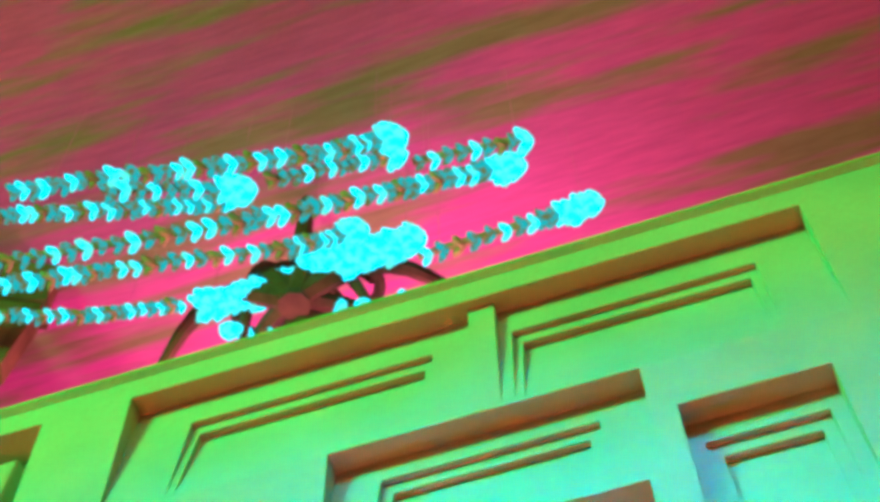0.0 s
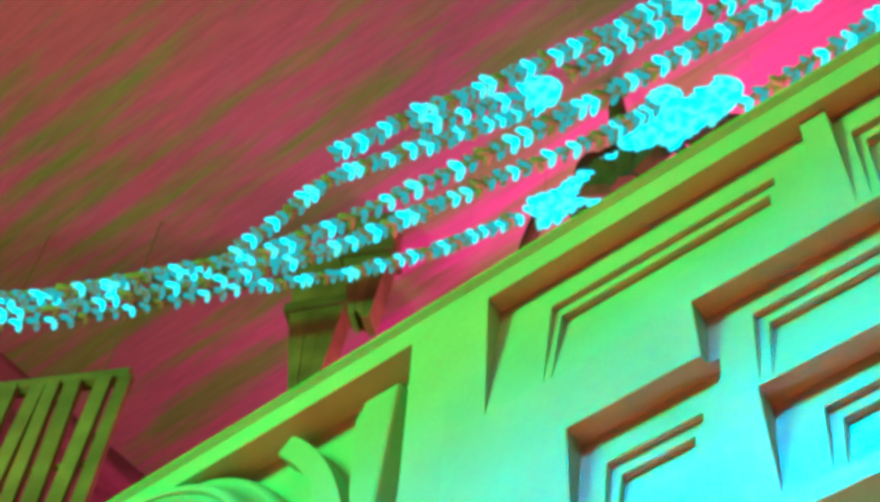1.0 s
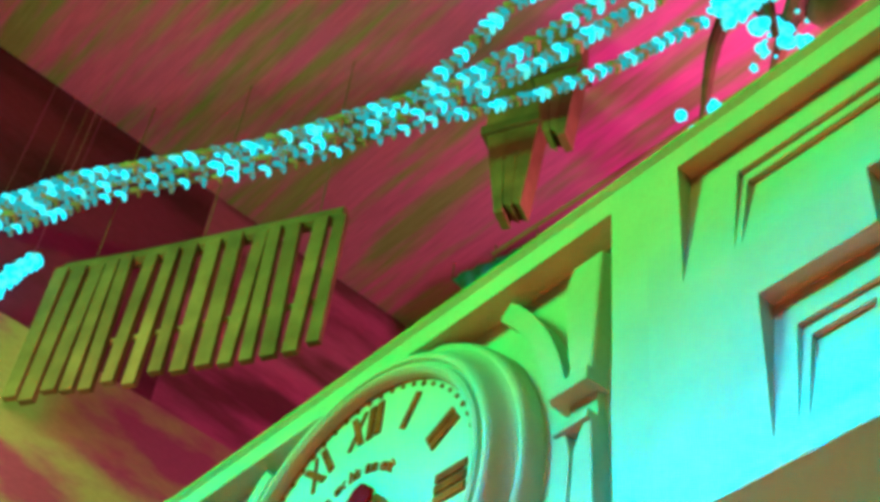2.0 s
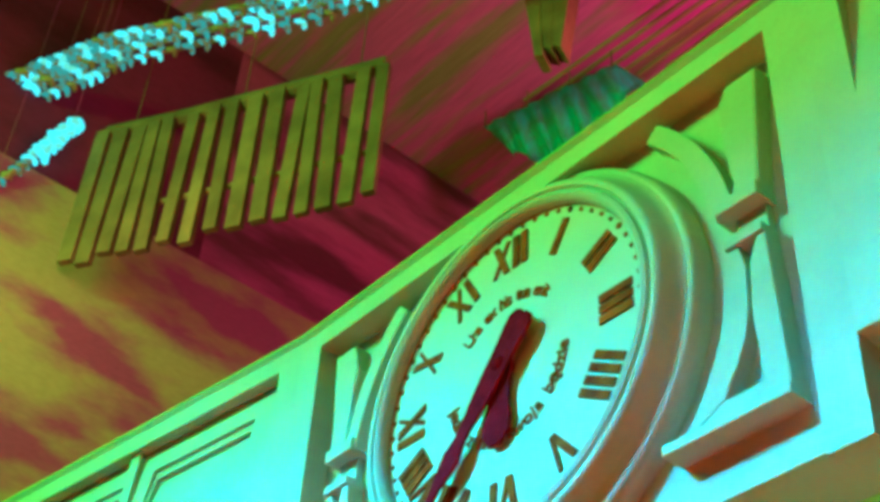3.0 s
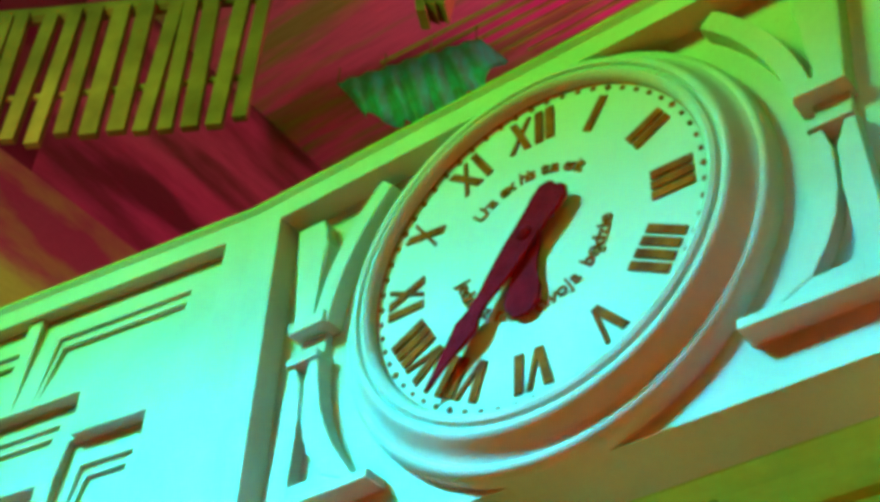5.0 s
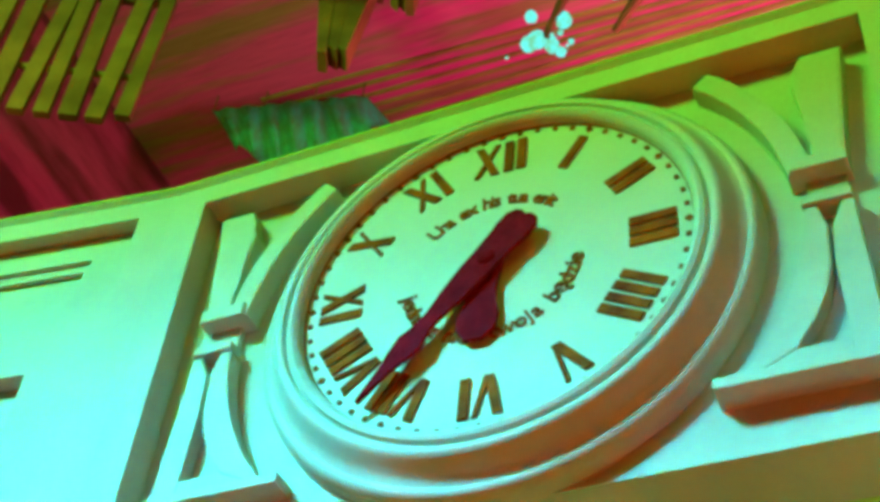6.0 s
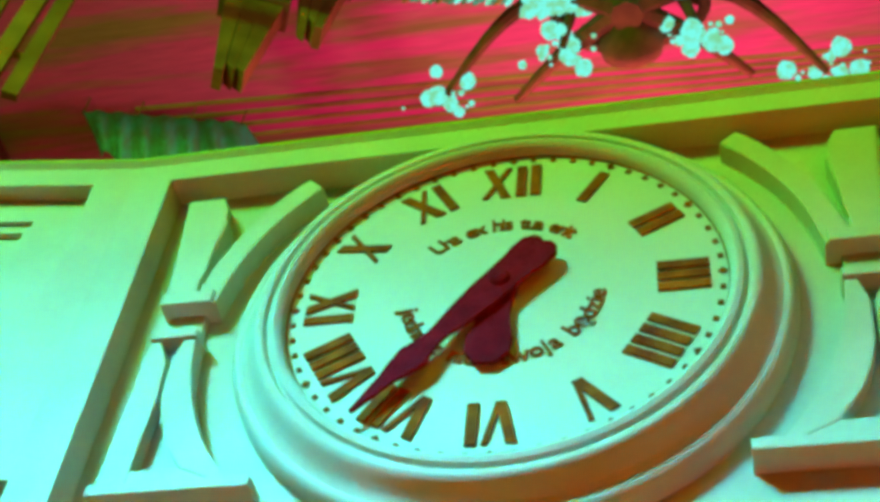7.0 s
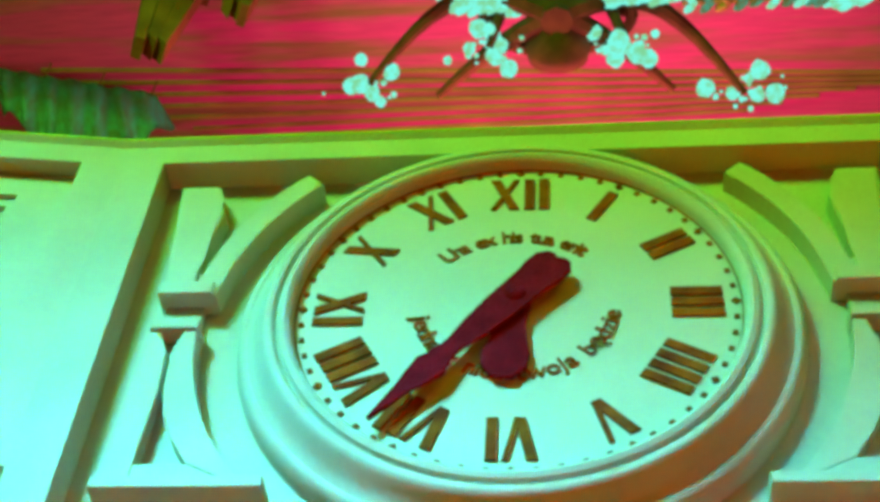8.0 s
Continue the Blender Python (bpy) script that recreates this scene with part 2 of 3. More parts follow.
def fret_regions(x):
    """The fret, from the edge x of its panel: fields that step down like courses, and an upright bar between the two upper ones."""
    r = [(x - 0.11, x + 1.80, FOOT, TOP, flat(0))]
    courses = ((0.0, 0.20, 3.42), (0.20, 0.51, 3.605), (0.51, 1.19, 3.775), (1.19, 1.57, 3.63))
    base = slope(RAIL, 3.775, 0.055)
    r += [(x + a, x + b, foot, RAIL, base) for a, b, foot in courses]
    for z, d, e in ((4.09, 0.016, 0.0), (4.05, 0.034, 0.02)):
        sunk = summed(base, slope(z, 3.775, d))
        r += [(x + 0.15 + e, x + 0.72 - e, 3.775, z, sunk), (x + 0.90 + e, x + 1.44 - e, 3.775, z, sunk)]
    r += [(x + 0.81, x + 0.87, 3.775, RAIL, summed(base, slope(RAIL, 3.775, -0.03)))]
    r += cell(x + 0.505, x + 1.15, 3.775, 3.445, 0.055, inset=0.1, drop=0.075)
    r += cell(x + 0.2, x + 0.53, 3.605, 3.2, 0.055, inset=0.06, drop=0.1)
    r += cell(x + 1.2, x + 1.49, 3.63, 3.2, 0.055, inset=0.03, drop=0.07)
    r += cell(x + 0.6, x + 1.12, 3.445, 3.17, 0.055, inset=0.09, drop=0.08)
    return r


def cornice(wall, x0, x1):
    """Four fine steps that lean out over the front."""
    for k in range(4):
        step = boxed(x0, x1, -0.003 * (k + 1), 0.3, TOP + 0.006 * k, TOP + 0.006 * (k + 1))
        part("cornice_step", step, MOULD if k == 3 else PLASTER, wall, "thin olive lip" if k == 3 else "")


def fret_panel(name, mirror):
    wall = thing(name, "white plaster gallery front with a sunk stepped fret", "wall", (-1.08 if mirror else 1.08, 0, 0), "structure")
    bm = relief(bmesh.new(), fret_regions(0.11), 0.3)
    part("fret_field", bm, PLASTER, wall)
    cornice(wall, 0, 1.91)
    if mirror:
        wall.matrix_world = Matrix.Translation((-1.08, 0, 0)) @ Matrix.Rotation(radians(7), 4, "Z") @ Matrix.Diagonal((-1, 1, 1, 1))
    return wall


fret_panel("wall_fret_east", False)
fret_panel("wall_fret_west", True)


BAY_FOOT = 2.955


def clock_wall():
    wall = thing("wall_clock_bay", "white plaster gallery front with a sunk clock bay", "wall", (0, 0, 0), "structure")
    r = [(-1.08, -0.965, BOTTOM, TOP, flat(0)), (0.965, 1.08, BOTTOM, TOP, flat(0)), (-0.965, 0.965, BAY_FOOT, TOP, flat(0)), (-0.965, 0.965, BAY_FOOT, RAIL, flat(0.09))]
    part("bay_field", relief(bmesh.new(), r, 0.3), PLASTER, wall)
    cornice(wall, -1.08, 1.08)


clock_wall()

# ---- the clock ----
CZ = 3.6


def arc(r, a0, a1, n):
    """Points on the circle about the dial's centre; degrees clockwise from twelve."""
    return [(r * math.sin(radians(a0 + (a1 - a0) * k / n)), r * math.cos(radians(a0 + (a1 - a0) * k / n))) for k in range(n + 1)]


def stroke(bm, x0, y0, x1, y1, w):
    """A flat bar from one point to another, level ends."""
    return [(x0 - w / 2, y0), (x0 + w / 2, y0), (x1 + w / 2, y1), (x1 - w / 2, y1)]


def numeral(bm, text, angle, r):
    """Strokes of a roman numeral, head outward."""
    h, gap = 0.118, 0.01
    bars, x = [], 0.0
    for ch in text:
        if ch == "I":
            bars.append(stroke(bm, x + 0.013, -h / 2, x + 0.013, h / 2, 0.025))
            x += 0.026 + gap
        elif ch == "V":
            bars.append(stroke(bm, x + 0.013, h / 2, x + 0.04, -h / 2, 0.025))
            bars.append(stroke(bm, x + 0.07, h / 2, x + 0.044, -h / 2, 0.013))
            x += 0.076 + gap
        else:
            bars.append(stroke(bm, x + 0.013, h / 2, x + 0.062, -h / 2, 0.025))
            bars.append(stroke(bm, x + 0.066, h / 2, x + 0.01, -h / 2, 0.013))
            x += 0.076 + gap
    wide = x - gap
    a = radians(angle)
    for k, q in enumerate(bars):
        pts = []
        for u, v in q:
            u -= wide / 2
            pts.append((u * math.cos(a) + (r + v) * math.sin(a), (r + v) * math.cos(a) - u * math.sin(a)))
        prism(bm, pts, -0.006 - 0.0004 * k, 0.0)


def letter_mesh(ch, size):
    cu = bpy.data.curves.new("letter", "FONT")
    cu.body, cu.size, cu.extrude, cu.align_x = ch, size, 0.002, "CENTER"
    cu.offset = 0.0009
    cu.resolution_u = 3
    tmp = bpy.data.objects.new("letter", cu)
    scene.collection.objects.link(tmp)
    bpy.context.view_layer.update()
    me = bpy.data.meshes.new_from_object(tmp.evaluated_get(bpy.context.evaluated_depsgraph_get()))
    wide = tmp.dimensions.x
    bpy.data.objects.remove(tmp)
    return me, wide


def arc_words(words, r, a0, a1, size, inward, parent):
    """Words along an arc, each a mesh of its own."""
    text = " ".join(words)
    glyphs = [(ch, *letter_mesh(ch, size)) if ch != " " else (" ", None, size * 0.42) for ch in text]
    widths = [g[2] + size * 0.1 for g in glyphs]
    total, run, out = sum(widths), 0.0, []
    bm = bmesh.new()
    k = 0
    for (ch, me, w), full in zip(glyphs, widths):
        a = radians(a0 + (a1 - a0) * (run + full / 2) / total)
        run += full
        if me is None:
            part("word", bm, BLACK, parent, "painted word '%s'" % words[k])
            bm = bmesh.new()
            k += 1
            continue
        turn = a if not inward else a + math.pi
        rr = r - size * 0.3 if not inward else r + size * 0.3
        m = Matrix.Translation((rr * math.sin(a), -0.003, rr * math.cos(a))) @ Matrix.Rotation(turn, 4, "Y") @ Matrix.Rotation(radians(90), 4, "X")
        me.transform(m)
        bm.from_mesh(me)
        bpy.data.meshes.remove(me)
    part("word", bm, BLACK, parent, "painted word '%s'" % words[k])


def clock():
    c = thing("wall_clock", "large white round clock with dark roman numerals in a moulded drum", "clock", (0, 0, CZ))
    bm = bmesh.new()
    lathe(bm, [(0.0005, 0.0), (0.25, 0.0), (0.53, 0.0)], 128)
    dial = part("dial", bm, ENAMEL, c, "white enamel dial", True)
    ring = [(0.514, 0.004), (0.516, -0.02), (0.522, -0.034), (0.534, -0.041), (0.546, -0.036), (0.551, -0.024), (0.556, -0.022), (0.562, -0.034), (0.572, -0.037), (0.58, -0.034),
            (0.588, -0.024), (0.597, -0.008), (0.607, 0.01), (0.618, 0.022), (0.629, 0.027), (0.634, 0.025), (0.643, 0.027), (0.65, 0.034), (0.657, 0.048), (0.66, 0.066), (0.66, 0.15)]
    drum = part("drum_moulding", lathe(bmesh.new(), ring), PLASTER, c, "white moulded plaster drum round the dial", True)
    drum.data.set_sharp_from_angle(angle=radians(40))
    part("minute_circle", lathe(bmesh.new(), [(0.512, -0.001), (0.512, -0.004), (0.517, -0.004), (0.517, -0.001)], 96), BLACK, dial)
    for k in range(60):
        bm = bmesh.new()
        s = 0.011 if k % 5 == 0 else 0.006
        a = math.radians(6 * k)
        pts = [(0, s), (s, 0), (0, -s), (-s, 0)] if k % 5 == 0 else [(-s, -s), (s, -s), (s, s), (-s, s)]
        prism(bm, [(u * math.cos(a) + (0.499 + v) * math.sin(a), (0.499 + v) * math.cos(a) - u * math.sin(a)) for u, v in pts], -0.005, 0.0)
        part("minute_mark", bm, BLACK, dial)
    for k, text in enumerate(("XII", "I", "II", "III", "IIII", "V", "VI", "VII", "VIII", "IX", "X", "XI")):
        bm = bmesh.new()
        numeral(bm, text, 30 * k, 0.412)
        part("numeral", bm, BLACK, dial, "dark painted numeral %s" % text)
    arc_words(["Una", "ex", "his", "tua", "erit"], 0.243, -46, 42, 0.06, False, dial)
    arc_words(["jedna", "z", "nich", "twoja", "b\u0119dzie"], 0.222, 262, 96, 0.062, True, dial)

    def hand(name, outline, angle, y, t):
        a = radians(angle)
        pts = [(u * math.cos(a) + v * math.sin(a), v * math.cos(a) - u * math.sin(a)) for u, v in outline]
        return part(name, prism(bmesh.new(), pts, y - t, y, 0.004), HAND, c, "dark iron %s" % name.replace("_", " "))

    half = [(0.044, -0.02), (0.042, 0.06), (0.034, 0.14), (0.02, 0.2), (0.02, 0.24), (0.04, 0.29), (0.03, 0.335), (0.014, 0.38), (0.009, 0.44), (0.004, 0.485)]
    tail = [(0.046, -0.06), (0.054, -0.1), (0.052, -0.14), (0.034, -0.162), (0.014, -0.165), (0, -0.15)]
    right = tail[::-1] + half
    hand("minute_hand", right + [(-u, v) for u, v in right[::-1] if u > 0], 218.7, -0.03, 0.012)
    right = [(0.03, -0.05), (0.038, 0.0), (0.034, 0.08), (0.038, 0.13), (0.054, 0.17), (0.052, 0.215), (0.022, 0.25)]
    hand("hour_hand", right + [(-u, v) for u, v in right[::-1]], 186, -0.014, 0.01)
    part("hand_boss", lathe(bmesh.new(), [(0.0005, -0.055), (0.016, -0.053), (0.024, -0.045), (0.026, 0.0)], 32), HAND, c, "", True)


clock()


# ---- the brackets and spandrels beside the drum ----
def spandrel(side):
    ob = thing("spandrel_bracket", "white plaster spandrel with curved ribs and a small block", "bracket", (0, 0.075, CZ), group="spandrels beside the clock")
    s = side
    rib = lambda r0, r1, a0, a1: [(s * x, z) for x, z in arc(r0, a0, a1, 14)] + [(s * x, z) for x, z in arc(r1, a1, a0, 14)]
    shape = lambda pts: [(s * x, z) for x, z in pts]
    part("upper_rib", prism(bmesh.new(), rib(0.735, 0.795, 45, 83), -0.05, 0.03, 0.01), PLASTER, ob)
    part("post", prism(bmesh.new(), shape([(0.79, 0.13), (0.87, 0.13), (0.905, 0.53), (0.80, 0.53), (0.79, 0.47), (0.768, 0.42), (0.785, 0.3), (0.80, 0.22)]), -0.045, 0.03, 0.012), PLASTER, ob)
    part("block", prism(bmesh.new(), shape([(0.738, 0.088), (0.872, 0.088), (0.872, 0.13), (0.738, 0.13)]), -0.062, 0.03, 0.005), PLASTER, ob)
    part("neck", prism(bmesh.new(), shape([(0.765, -0.002), (0.86, -0.002), (0.86, 0.088), (0.765, 0.088)]), -0.012, 0.03, 0.004), PLASTER, ob)
    part("cap", prism(bmesh.new(), shape([(0.752, -0.028), (0.868, -0.028), (0.868, -0.002), (0.752, -0.002)]), -0.056, 0.03, 0.004), PLASTER, ob)
    part("web", prism(bmesh.new(), shape([(0.755, 0.13), (0.80, 0.13), (0.80, 0.2), (0.778, 0.19)]), -0.03, 0.03, 0.004), PLASTER, ob)
    curve = shape(arc(0.755, 92.2, 130, 12))
    # the lower plate: two ribs and a foot round a tall pierced triangle, with a notch under the cap
    inner = [(0.60, -0.49), (0.70, -0.44), (0.745, -0.37), (0.778, -0.3), (0.797, -0.22), (0.802, -0.1), (0.785, -0.028)]
    part("curved_rib", prism(bmesh.new(), curve + shape(inner), -0.045, 0.02, 0.006), PLASTER, ob)
    part("outer_rib", prism(bmesh.new(), shape([(0.842, -0.028), (0.812, -0.1), (0.806, -0.22), (0.815, -0.44), (0.815, -0.49), (0.888, -0.49), (0.868, -0.028)]), -0.045, 0.02, 0.006), PLASTER, ob)
    part("foot", prism(bmesh.new(), shape([(0.815, -0.44), (0.815, -0.49), (0.60, -0.49), (0.70, -0.44)]), -0.043, 0.02, 0.003), PLASTER, ob)
    part("sunk_panel", prism(bmesh.new(), shape([(0.795, -0.03), (0.84, -0.03), (0.84, -0.45), (0.69, -0.45)]), 0.0, 0.016), PLASTER, ob)
    part("ledge", prism(bmesh.new(), shape([(0.52, -0.518), (0.892, -0.518), (0.892, -0.49), (0.52, -0.49)]), -0.062, 0.02, 0.003), PLASTER, ob)


spandrel(1)
spandrel(-1)


# ---- soffit under the gallery, boarded ----
def soffit(name, x0, x1, z, y0):
    s = thing(name, "green-painted underside of the gallery with sunk panels", "soffit", (0, 0, z), "structure")
    r = [(x0, x1, y0, 3.0, flat(0.0))]
    count = max(2, round((x1 - x0) / 0.98))
    wide = (x1 - x0) / count
    for k in range(count):
        x = x0 + k * wide + 0.07
        for a, b in ((y0 + 0.1, y0 + 0.5), (y0 + 0.62, y0 + 1.2), (y0 + 1.34, y0 + 2.0)):
            r += [(x, x + wide - 0.14, a, b, flat(0.07)), (x + 0.1, x + wide - 0.24, a + 0.1, b - 0.1, flat(0.1))]
    bm = relief(bmesh.new(), r, 0.104)
    for v in bm.verts:
        v.co = Vector((v.co.x, v.co.z, v.co.y))
    part("sunk_panels", bm, SOFFIT, s)


soffit("soffit_bay", -1.08, 1.08, BAY_FOOT, 0.304)
soffit("soffit_east", 1.084, 4.0, FOOT, 0.304)
soffit("soffit_west", -4.0, -1.084, FOOT, 0.304)


def gallery():
    g = thing("gallery", "rose-red gallery back wall and dull red gallery floor", "gallery", (0, 0, FOOT), "structure")
    part("back_wall", boxed(-4, 4, 3.0, 3.2, -FOOT, 1.1), WALLRED, g)
    part("gallery_floor", boxed(-4, 4, 0.31, 3.0, 0.12, 0.2), FLOOR, g)


gallery()


# ---- overhead: slatted screen, beams, light trails built as garlands, chandelier ----
def along(points, u):
    """The place at share u of a line of points."""
    u *= len(points) - 1
    i = min(int(u), len(points) - 2)
    return Vector(points[i]).lerp(Vector(points[i + 1]), u - i)


def rib_screen():
    s = thing("slat_screen", "row of upright umber timber slats on two rails", "screen", (0, 0, 7.95))
    foot = [(-5.75, 0.72, 0), (-5.1, 1.1, 0), (-4.3, 1.53, 0), (-3.6, 1.9, 0)]
    count = 15
    rnd = random.Random(5)
    for k in range(count):
        p = along(foot, k / (count - 1))
        d = (along(foot, min(1, (k + 1) / (count - 1))) - along(foot, max(0, (k - 1) / (count - 1)))).normalized()
        turn = Matrix.Translation(p) @ Matrix.Rotation(math.atan2(d.y, d.x), 4, "Z") @ Matrix.Rotation(rnd.uniform(-0.03, 0.03), 4, "Y")
        w = rnd.uniform(0.05, 0.065)
        bm = boxed(-w, w, -0.03, 0.03, rnd.uniform(-0.05, 0.03), 1.38 + rnd.uniform(-0.03, 0.03), bevel=0.008)
        bmesh.ops.transform(bm, matrix=turn, verts=bm.verts)
        part("slat", bm, BROWN, s)
    for z, r in ((1.42, 0.07), (0.5, 0.025)):
        part("rail", tube(bmesh.new(), [(x, y + 0.05, z) for x, y, _ in foot], r, 8), BROWN, s)
    for u in (0.1, 0.5, 0.9):
        p = along(foot, u)
        part("hanger", tube(bmesh.new(), [(p.x, p.y + 0.05, 1.42), (p.x, p.y + 0.05, 3.55)], 0.006, 6), DARK, s)


rib_screen()


def garland(points, bulbs, r, seed, fat=0):
    """A light trail of the chandelier, built as a cable with bulbs; the last fat ones are large."""
    g = thing("light_trail", "light trail of the chandelier, built as small glowing chevron bulbs on an olive cable", "garland", points[0], group="garlands overhead")
    o = Vector(points[0])
    pts = [Vector(p) - o for p in points]
    for u in (0.1, 0.9):
        p = along(pts, u)
        part("hanger", tube(bmesh.new(), [p, (p.x, p.y, 11.5 - o.z)], 0.002, 4), CEILING, g)
    part("cable", tube(bmesh.new(), [along(pts, k / 30) for k in range(31)], 0.03, 6), OLIVE, g)
    rnd = random.Random(seed)
    for k in range(bulbs):
        bm = bmesh.new()
        p = along(pts, ((k + 0.5) / bulbs) ** 1.15)
        big = 1.5 if k < fat else 1.0
        rr = r * big * rnd.uniform(0.85, 1.1)
        for sn in (-1, 1):
            lobe = bmesh.new()
            blob(lobe, (0, 0, 0), rr, seed + k, 0.6)
            lean = Matrix.Translation((0, sn * rr * 0.55, 0)) @ Matrix.Rotation(sn * 0.75, 4, "Z") @ Matrix.Diagonal((0.5, 1.15, 1, 1))
            bmesh.ops.transform(lobe, matrix=lean, verts=lobe.verts)
            me = bpy.data.meshes.new("lobe")
            lobe.to_mesh(me)
            lobe.free()
            bm.from_mesh(me)
            bpy.data.meshes.remove(me)
        sway = Matrix.Translation(p + Vector((0, rnd.uniform(-0.012, 0.012), -0.03))) @ Matrix.Rotation(rnd.uniform(0.0, 0.3), 4, "Z")
        bmesh.ops.transform(bm, matrix=sway, verts=bm.verts)
        part("bulb", bm, GLOW if k < fat or k % 7 == 0 else (TRAIL_GLOW, TRAIL_GLOW, OLIVE, TRAIL_GLOW, GLOW)[k % 5], g, "", True)


HIGH = 10.2
TAIL = [(-2.85, 2.1, HIGH), (-4.2, 1.5, HIGH), (-5.4, 0.55, 9.95), (-5.97, 0.1, 9.6)]


def high(*xy):
    return [(x, y, HIGH) for x, y in xy]


def tail(dy, dz):
    return [(x, y + dy, z + dz) for x, y, z in TAIL]


# smeared trails of the chandelier's lights, given solid glowing shapes
garland(high((1.79, 2.63), (0.9, 2.54), (-0.3, 2.43), (-1.9, 2.2)) + tail(-0.08, 0.04), 100, 0.06, 1, 4)
garland(high((1.9, 2.47), (1.5, 2.43), (1.1, 2.39)), 9, 0.05, 6, 1)
garland(high((1.08, 2.16), (0.64, 2.13), (-0.12, 1.99), (-0.9, 1.83), (-1.6, 1.72)), 46, 0.055, 2, 4)
garland(high((1.06, 2.3), (0.6, 2.25), (0.1, 2.2)), 13, 0.05, 3, 2)
garland(high((2.23, 3.09), (1.7, 3.1), (0.9, 3.11)), 15, 0.055, 4, 5)
garland(high((-0.02, 2.22), (-0.5, 2.06), (-1.0, 1.9)), 11, 0.06, 5, 3)
garland(high((-0.2, 2.27), (-0.9, 2.08), (-1.74, 1.86)) + tail(-0.16, 0.02), 84, 0.05, 11, 0)
garland(high((0.6, 2.76), (0.08, 2.74), (-1.19, 2.5), (-1.99, 2.36)) + tail(0.0, 0.0), 90, 0.054, 12, 5)
garland(high((0.95, 2.96), (0.5, 2.97), (0.1, 2.98)), 16, 0.07, 7, 16)
garland(high((0.3, 3.03), (-0.2, 3.02), (-0.75, 2.98)), 18, 0.062, 14, 18)
garland(high((-0.83, 2.93), (-1.5, 2.8), (-2.15, 2.58)) + tail(0.12, 0.0), 76, 0.045, 8, 0)
garland([(-5.75, 0.5, 9.35), (-5.85, 0.3, 8.9), (-5.95, 0.02, 8.35)], 16, 0.038, 10, 10)


def drape():
    d = thing("hanging_drape", "teal cloth drape hung in folds from the ceiling", "drape", (-5.0, 4.1, 11.3))
    bm = bmesh.new()
    n = 56
    rows = []
    for k in range(n + 1):
        u = k / n
        fold = 0.035 * math.sin(u * 46) + 0.015 * math.sin(u * 19 + 1)
        drop = 0.3 + 0.55 * math.sin(math.pi * u) ** 0.7 + 0.05 * math.sin(u * 31)
        rows.append([bm.verts.new((1.45 * u + 0.2 * w, 0.35 * u + fold * (0.4 + w) + 0.12 * w, -drop * w)) for w in (0, 0.25, 0.5, 0.75, 1)])
    for a, b in zip(rows, rows[1:]):
        for i in range(4):
            bm.faces.new((a[i], a[i + 1], b[i + 1], b[i]))
    bmesh.ops.solidify(bm, geom=bm.faces[:], thickness=0.012)
    part("cloth", bm, TEAL, d, "", True)
    for u in (0.02, 0.35, 0.67, 0.98):
        part("hanger", tube(bmesh.new(), [(1.45 * u, 0.35 * u, -0.02), (1.45 * u, 0.35 * u, 0.2)], 0.008, 6), DARK, d)


drape()


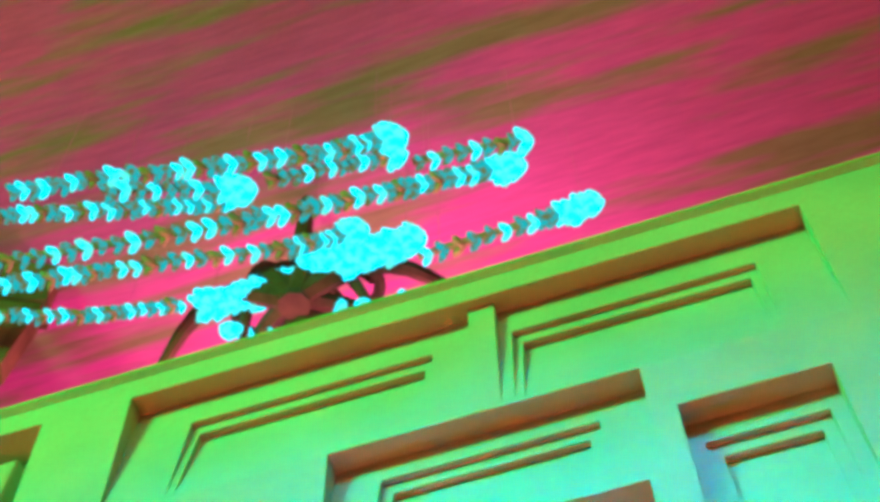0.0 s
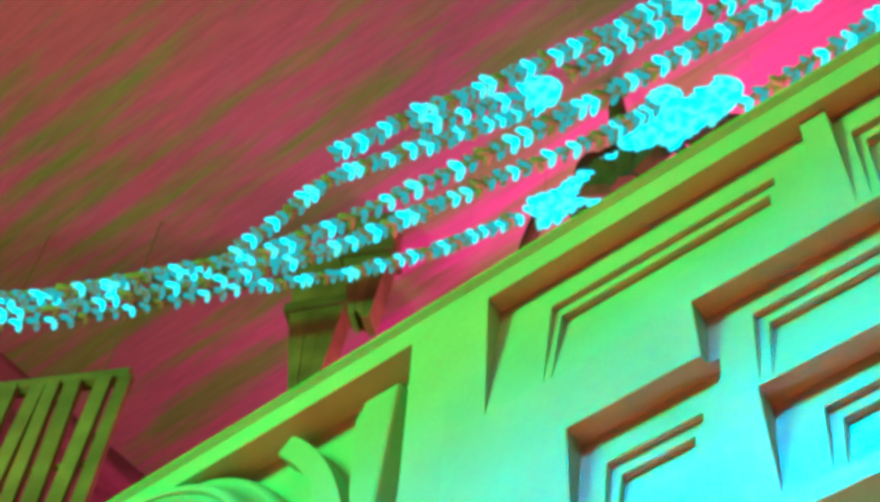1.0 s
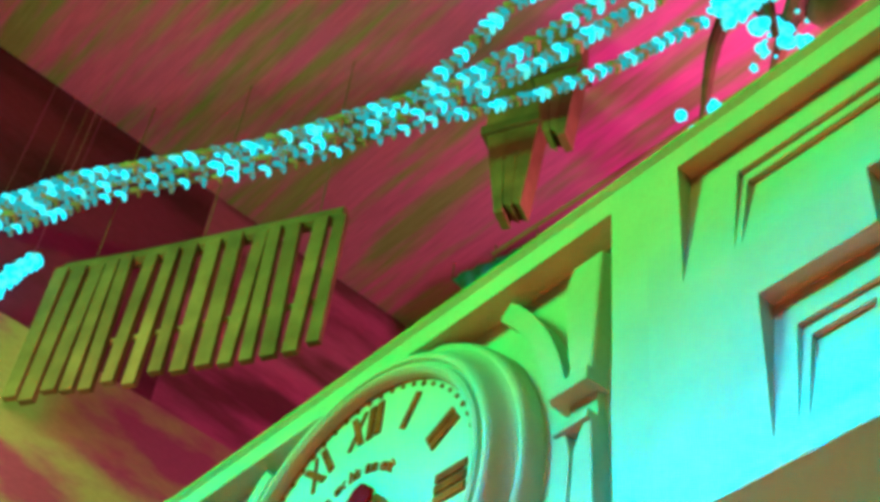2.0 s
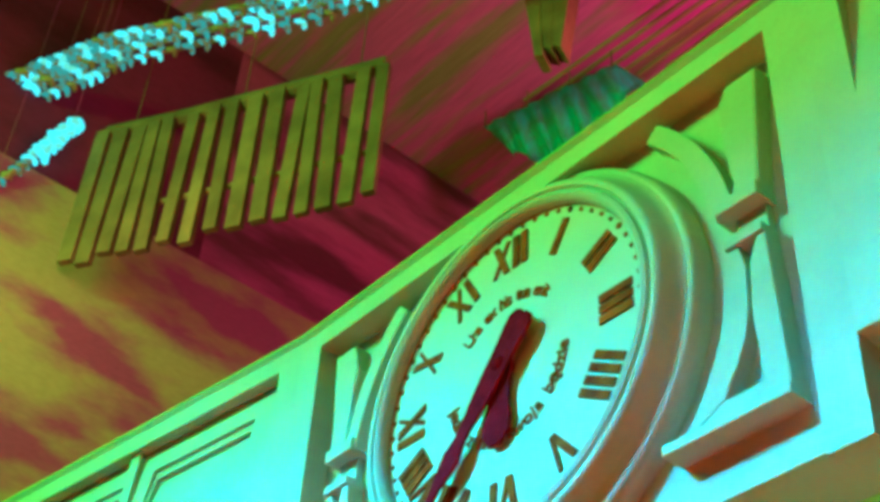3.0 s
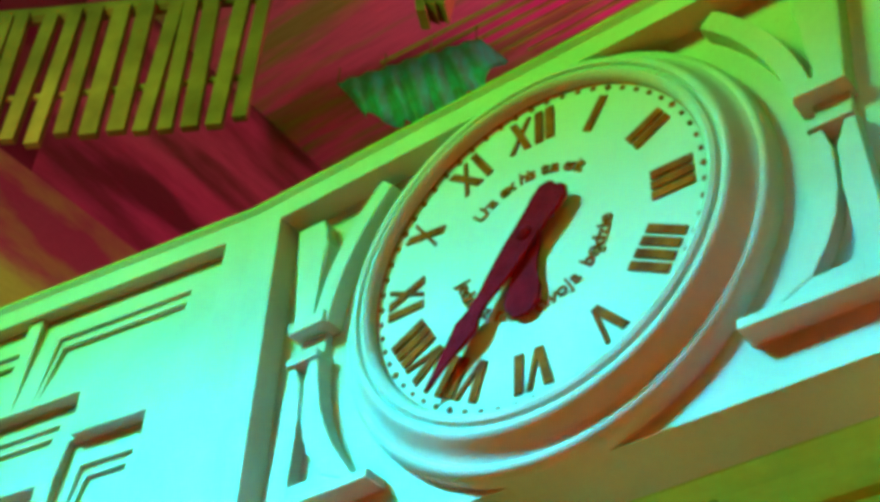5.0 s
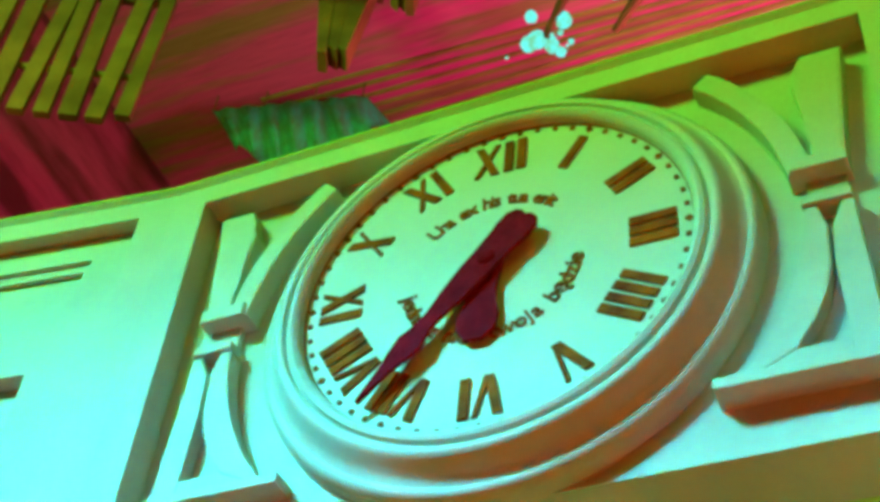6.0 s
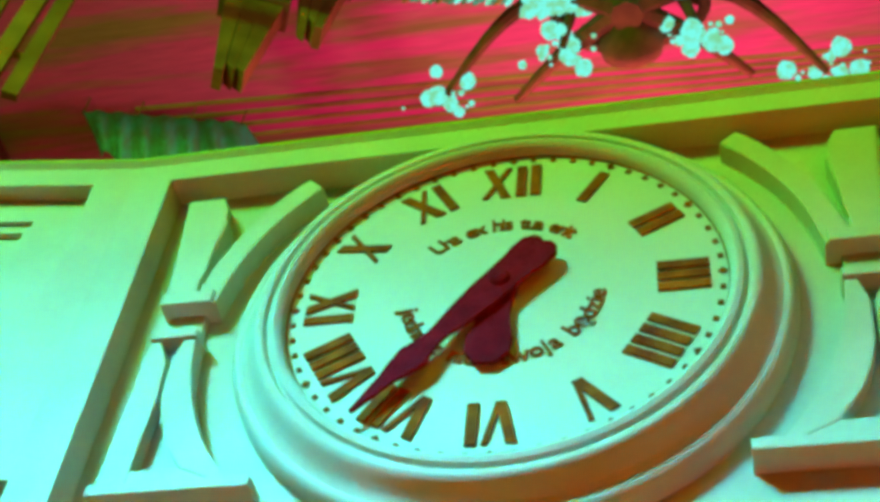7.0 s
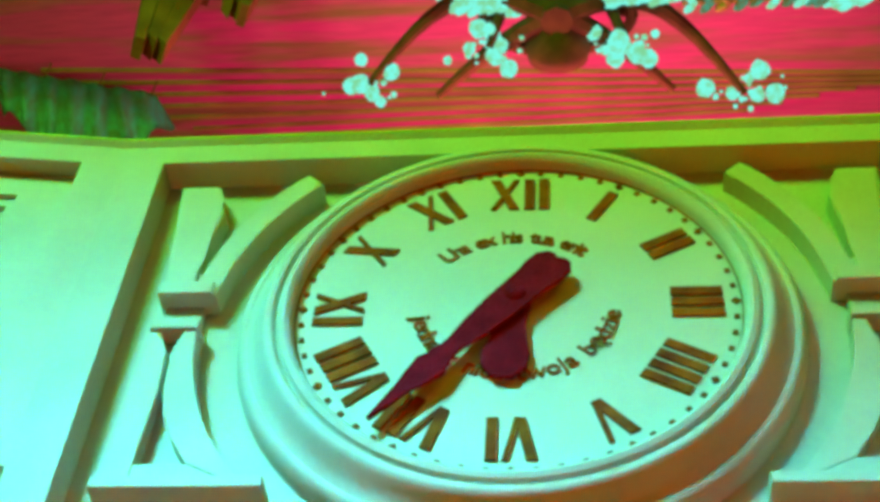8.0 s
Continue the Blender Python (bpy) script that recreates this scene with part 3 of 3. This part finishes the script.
def chandelier():
    ch = thing("chandelier", "dark iron chandelier with curved arms and clusters of glowing globes", "chandelier", (0.0, 3.05, 10.0))
    ends = ((-1.42, 0.53, 0), (-0.5, 0.25, 0), (0.5, 0.3, 0), (1.36, 0.74, 0))
    for x, y in ((-0.91, 0.66), (0.84, 0.68)):
        low = [(x * u, y * u, 0.12 * math.sin(math.pi * u)) for u in (i / 10 for i in range(11))]
        part("branch", tube(bmesh.new(), low, [0.1 - 0.07 * i / 10 for i in range(11)]), IRON, ch)
    part("stem", tube(bmesh.new(), [(0, 0, -0.1), (0, 0, 1.5)], [0.12, 0.05]), IRON, ch)
    part("hub", lathe(bmesh.new(), [(0.001, 0.02), (0.09, 0.06), (0.14, 0.16), (0.24, 0.26), (0.22, 0.36), (0.1, 0.42), (0.001, 0.46)], 24), IRON, ch, "", True)
    hoop = [(0.55 * math.cos(a), 0.2 + 0.3 * math.sin(a), 0.3) for a in (2 * math.pi * i / 32 for i in range(33))]
    part("hoop", tube(bmesh.new(), hoop, 0.045), IRON, ch)
    for a in range(0, 360, 60):
        c, d = math.cos(radians(a)), math.sin(radians(a))
        part("scroll", tube(bmesh.new(), [(0.5 * c * u, 0.2 * u + 0.3 * d * u, 0.3 + 0.22 * math.sin(math.pi * u)) for u in (i / 8 for i in range(9))], 0.03), IRON, ch)
    for k, (x, y, z) in enumerate(ends):
        pts = [(x * u, y * u - 0.25 * math.sin(math.pi * u), z + 0.3 * math.sin(math.pi * u)) for u in (i / 12 for i in range(13))]
        part("arm", tube(bmesh.new(), pts, [0.11 - 0.08 * i / 12 for i in range(13)]), IRON, ch)
        rnd = random.Random(20 + k)
        for j in range(24):
            bm = bmesh.new()
            blob(bm, (x + rnd.gauss(0, 0.13), y + rnd.gauss(0.02, 0.09), z + rnd.uniform(-0.08, 0.12)), 0.014 + 0.062 * rnd.random() ** 2, 30 * k + j)
            part("globe", bm, GLOW, ch, "glowing glass globe", True)


chandelier()


# ---- hung from the ceiling beyond the screen ----
def pendant(x, y, foot, wide, seed):
    """A tapered boss of three boards that reaches up to the ceiling."""
    p = thing("ceiling_pendant", "umber tapered timber pendant fixed to the ceiling", "pendant", (x, y, 11.5), group="ceiling pendants")
    rnd = random.Random(seed)
    drop = 11.5 - foot
    for k in range(3):
        a, b = -wide / 2 + wide * k / 3, -wide / 2 + wide * (k + 1) / 3
        e = rnd.uniform(0.0, 0.12)
        bm = prism(bmesh.new(), [(a * 0.45, -drop + e), (b * 0.45, -drop + e * 0.4), (b, -drop * 0.35), (b, -0.002), (a, -0.002), (a, -drop * 0.35)], -0.1, 0.1, 0.01)
        part("board", bm, BROWN, p)
    part("collar", boxed(-wide * 0.56, wide * 0.56, -0.14, 0.14, -drop * 0.42, -drop * 0.36, bevel=0.01), DARK, p)
    p.rotation_euler = (0, 0, radians(25))


pendant(-2.95, 3.05, 9.72, 0.5, 1)
pendant(-2.35, 2.95, 10.05, 0.42, 2)


def battens():
    b = thing("ceiling_battens", "thin olive battens fixed side by side under the ceiling", "battens", (0, 0, 11.5))
    for k in range(7):
        y = 4.5 + 0.085 * k
        bm = boxed(-4.6 + 0.25 * k, 3.4 - 0.3 * k, -0.018, 0.018, -0.03, -0.002, bevel=0.006)
        bmesh.ops.transform(bm, matrix=Matrix.Translation((0, y, 0)) @ Matrix.Rotation(0.012 * (4 - k), 4, "Z"), verts=bm.verts)
        part("batten", bm, OLIVE, b)


battens()
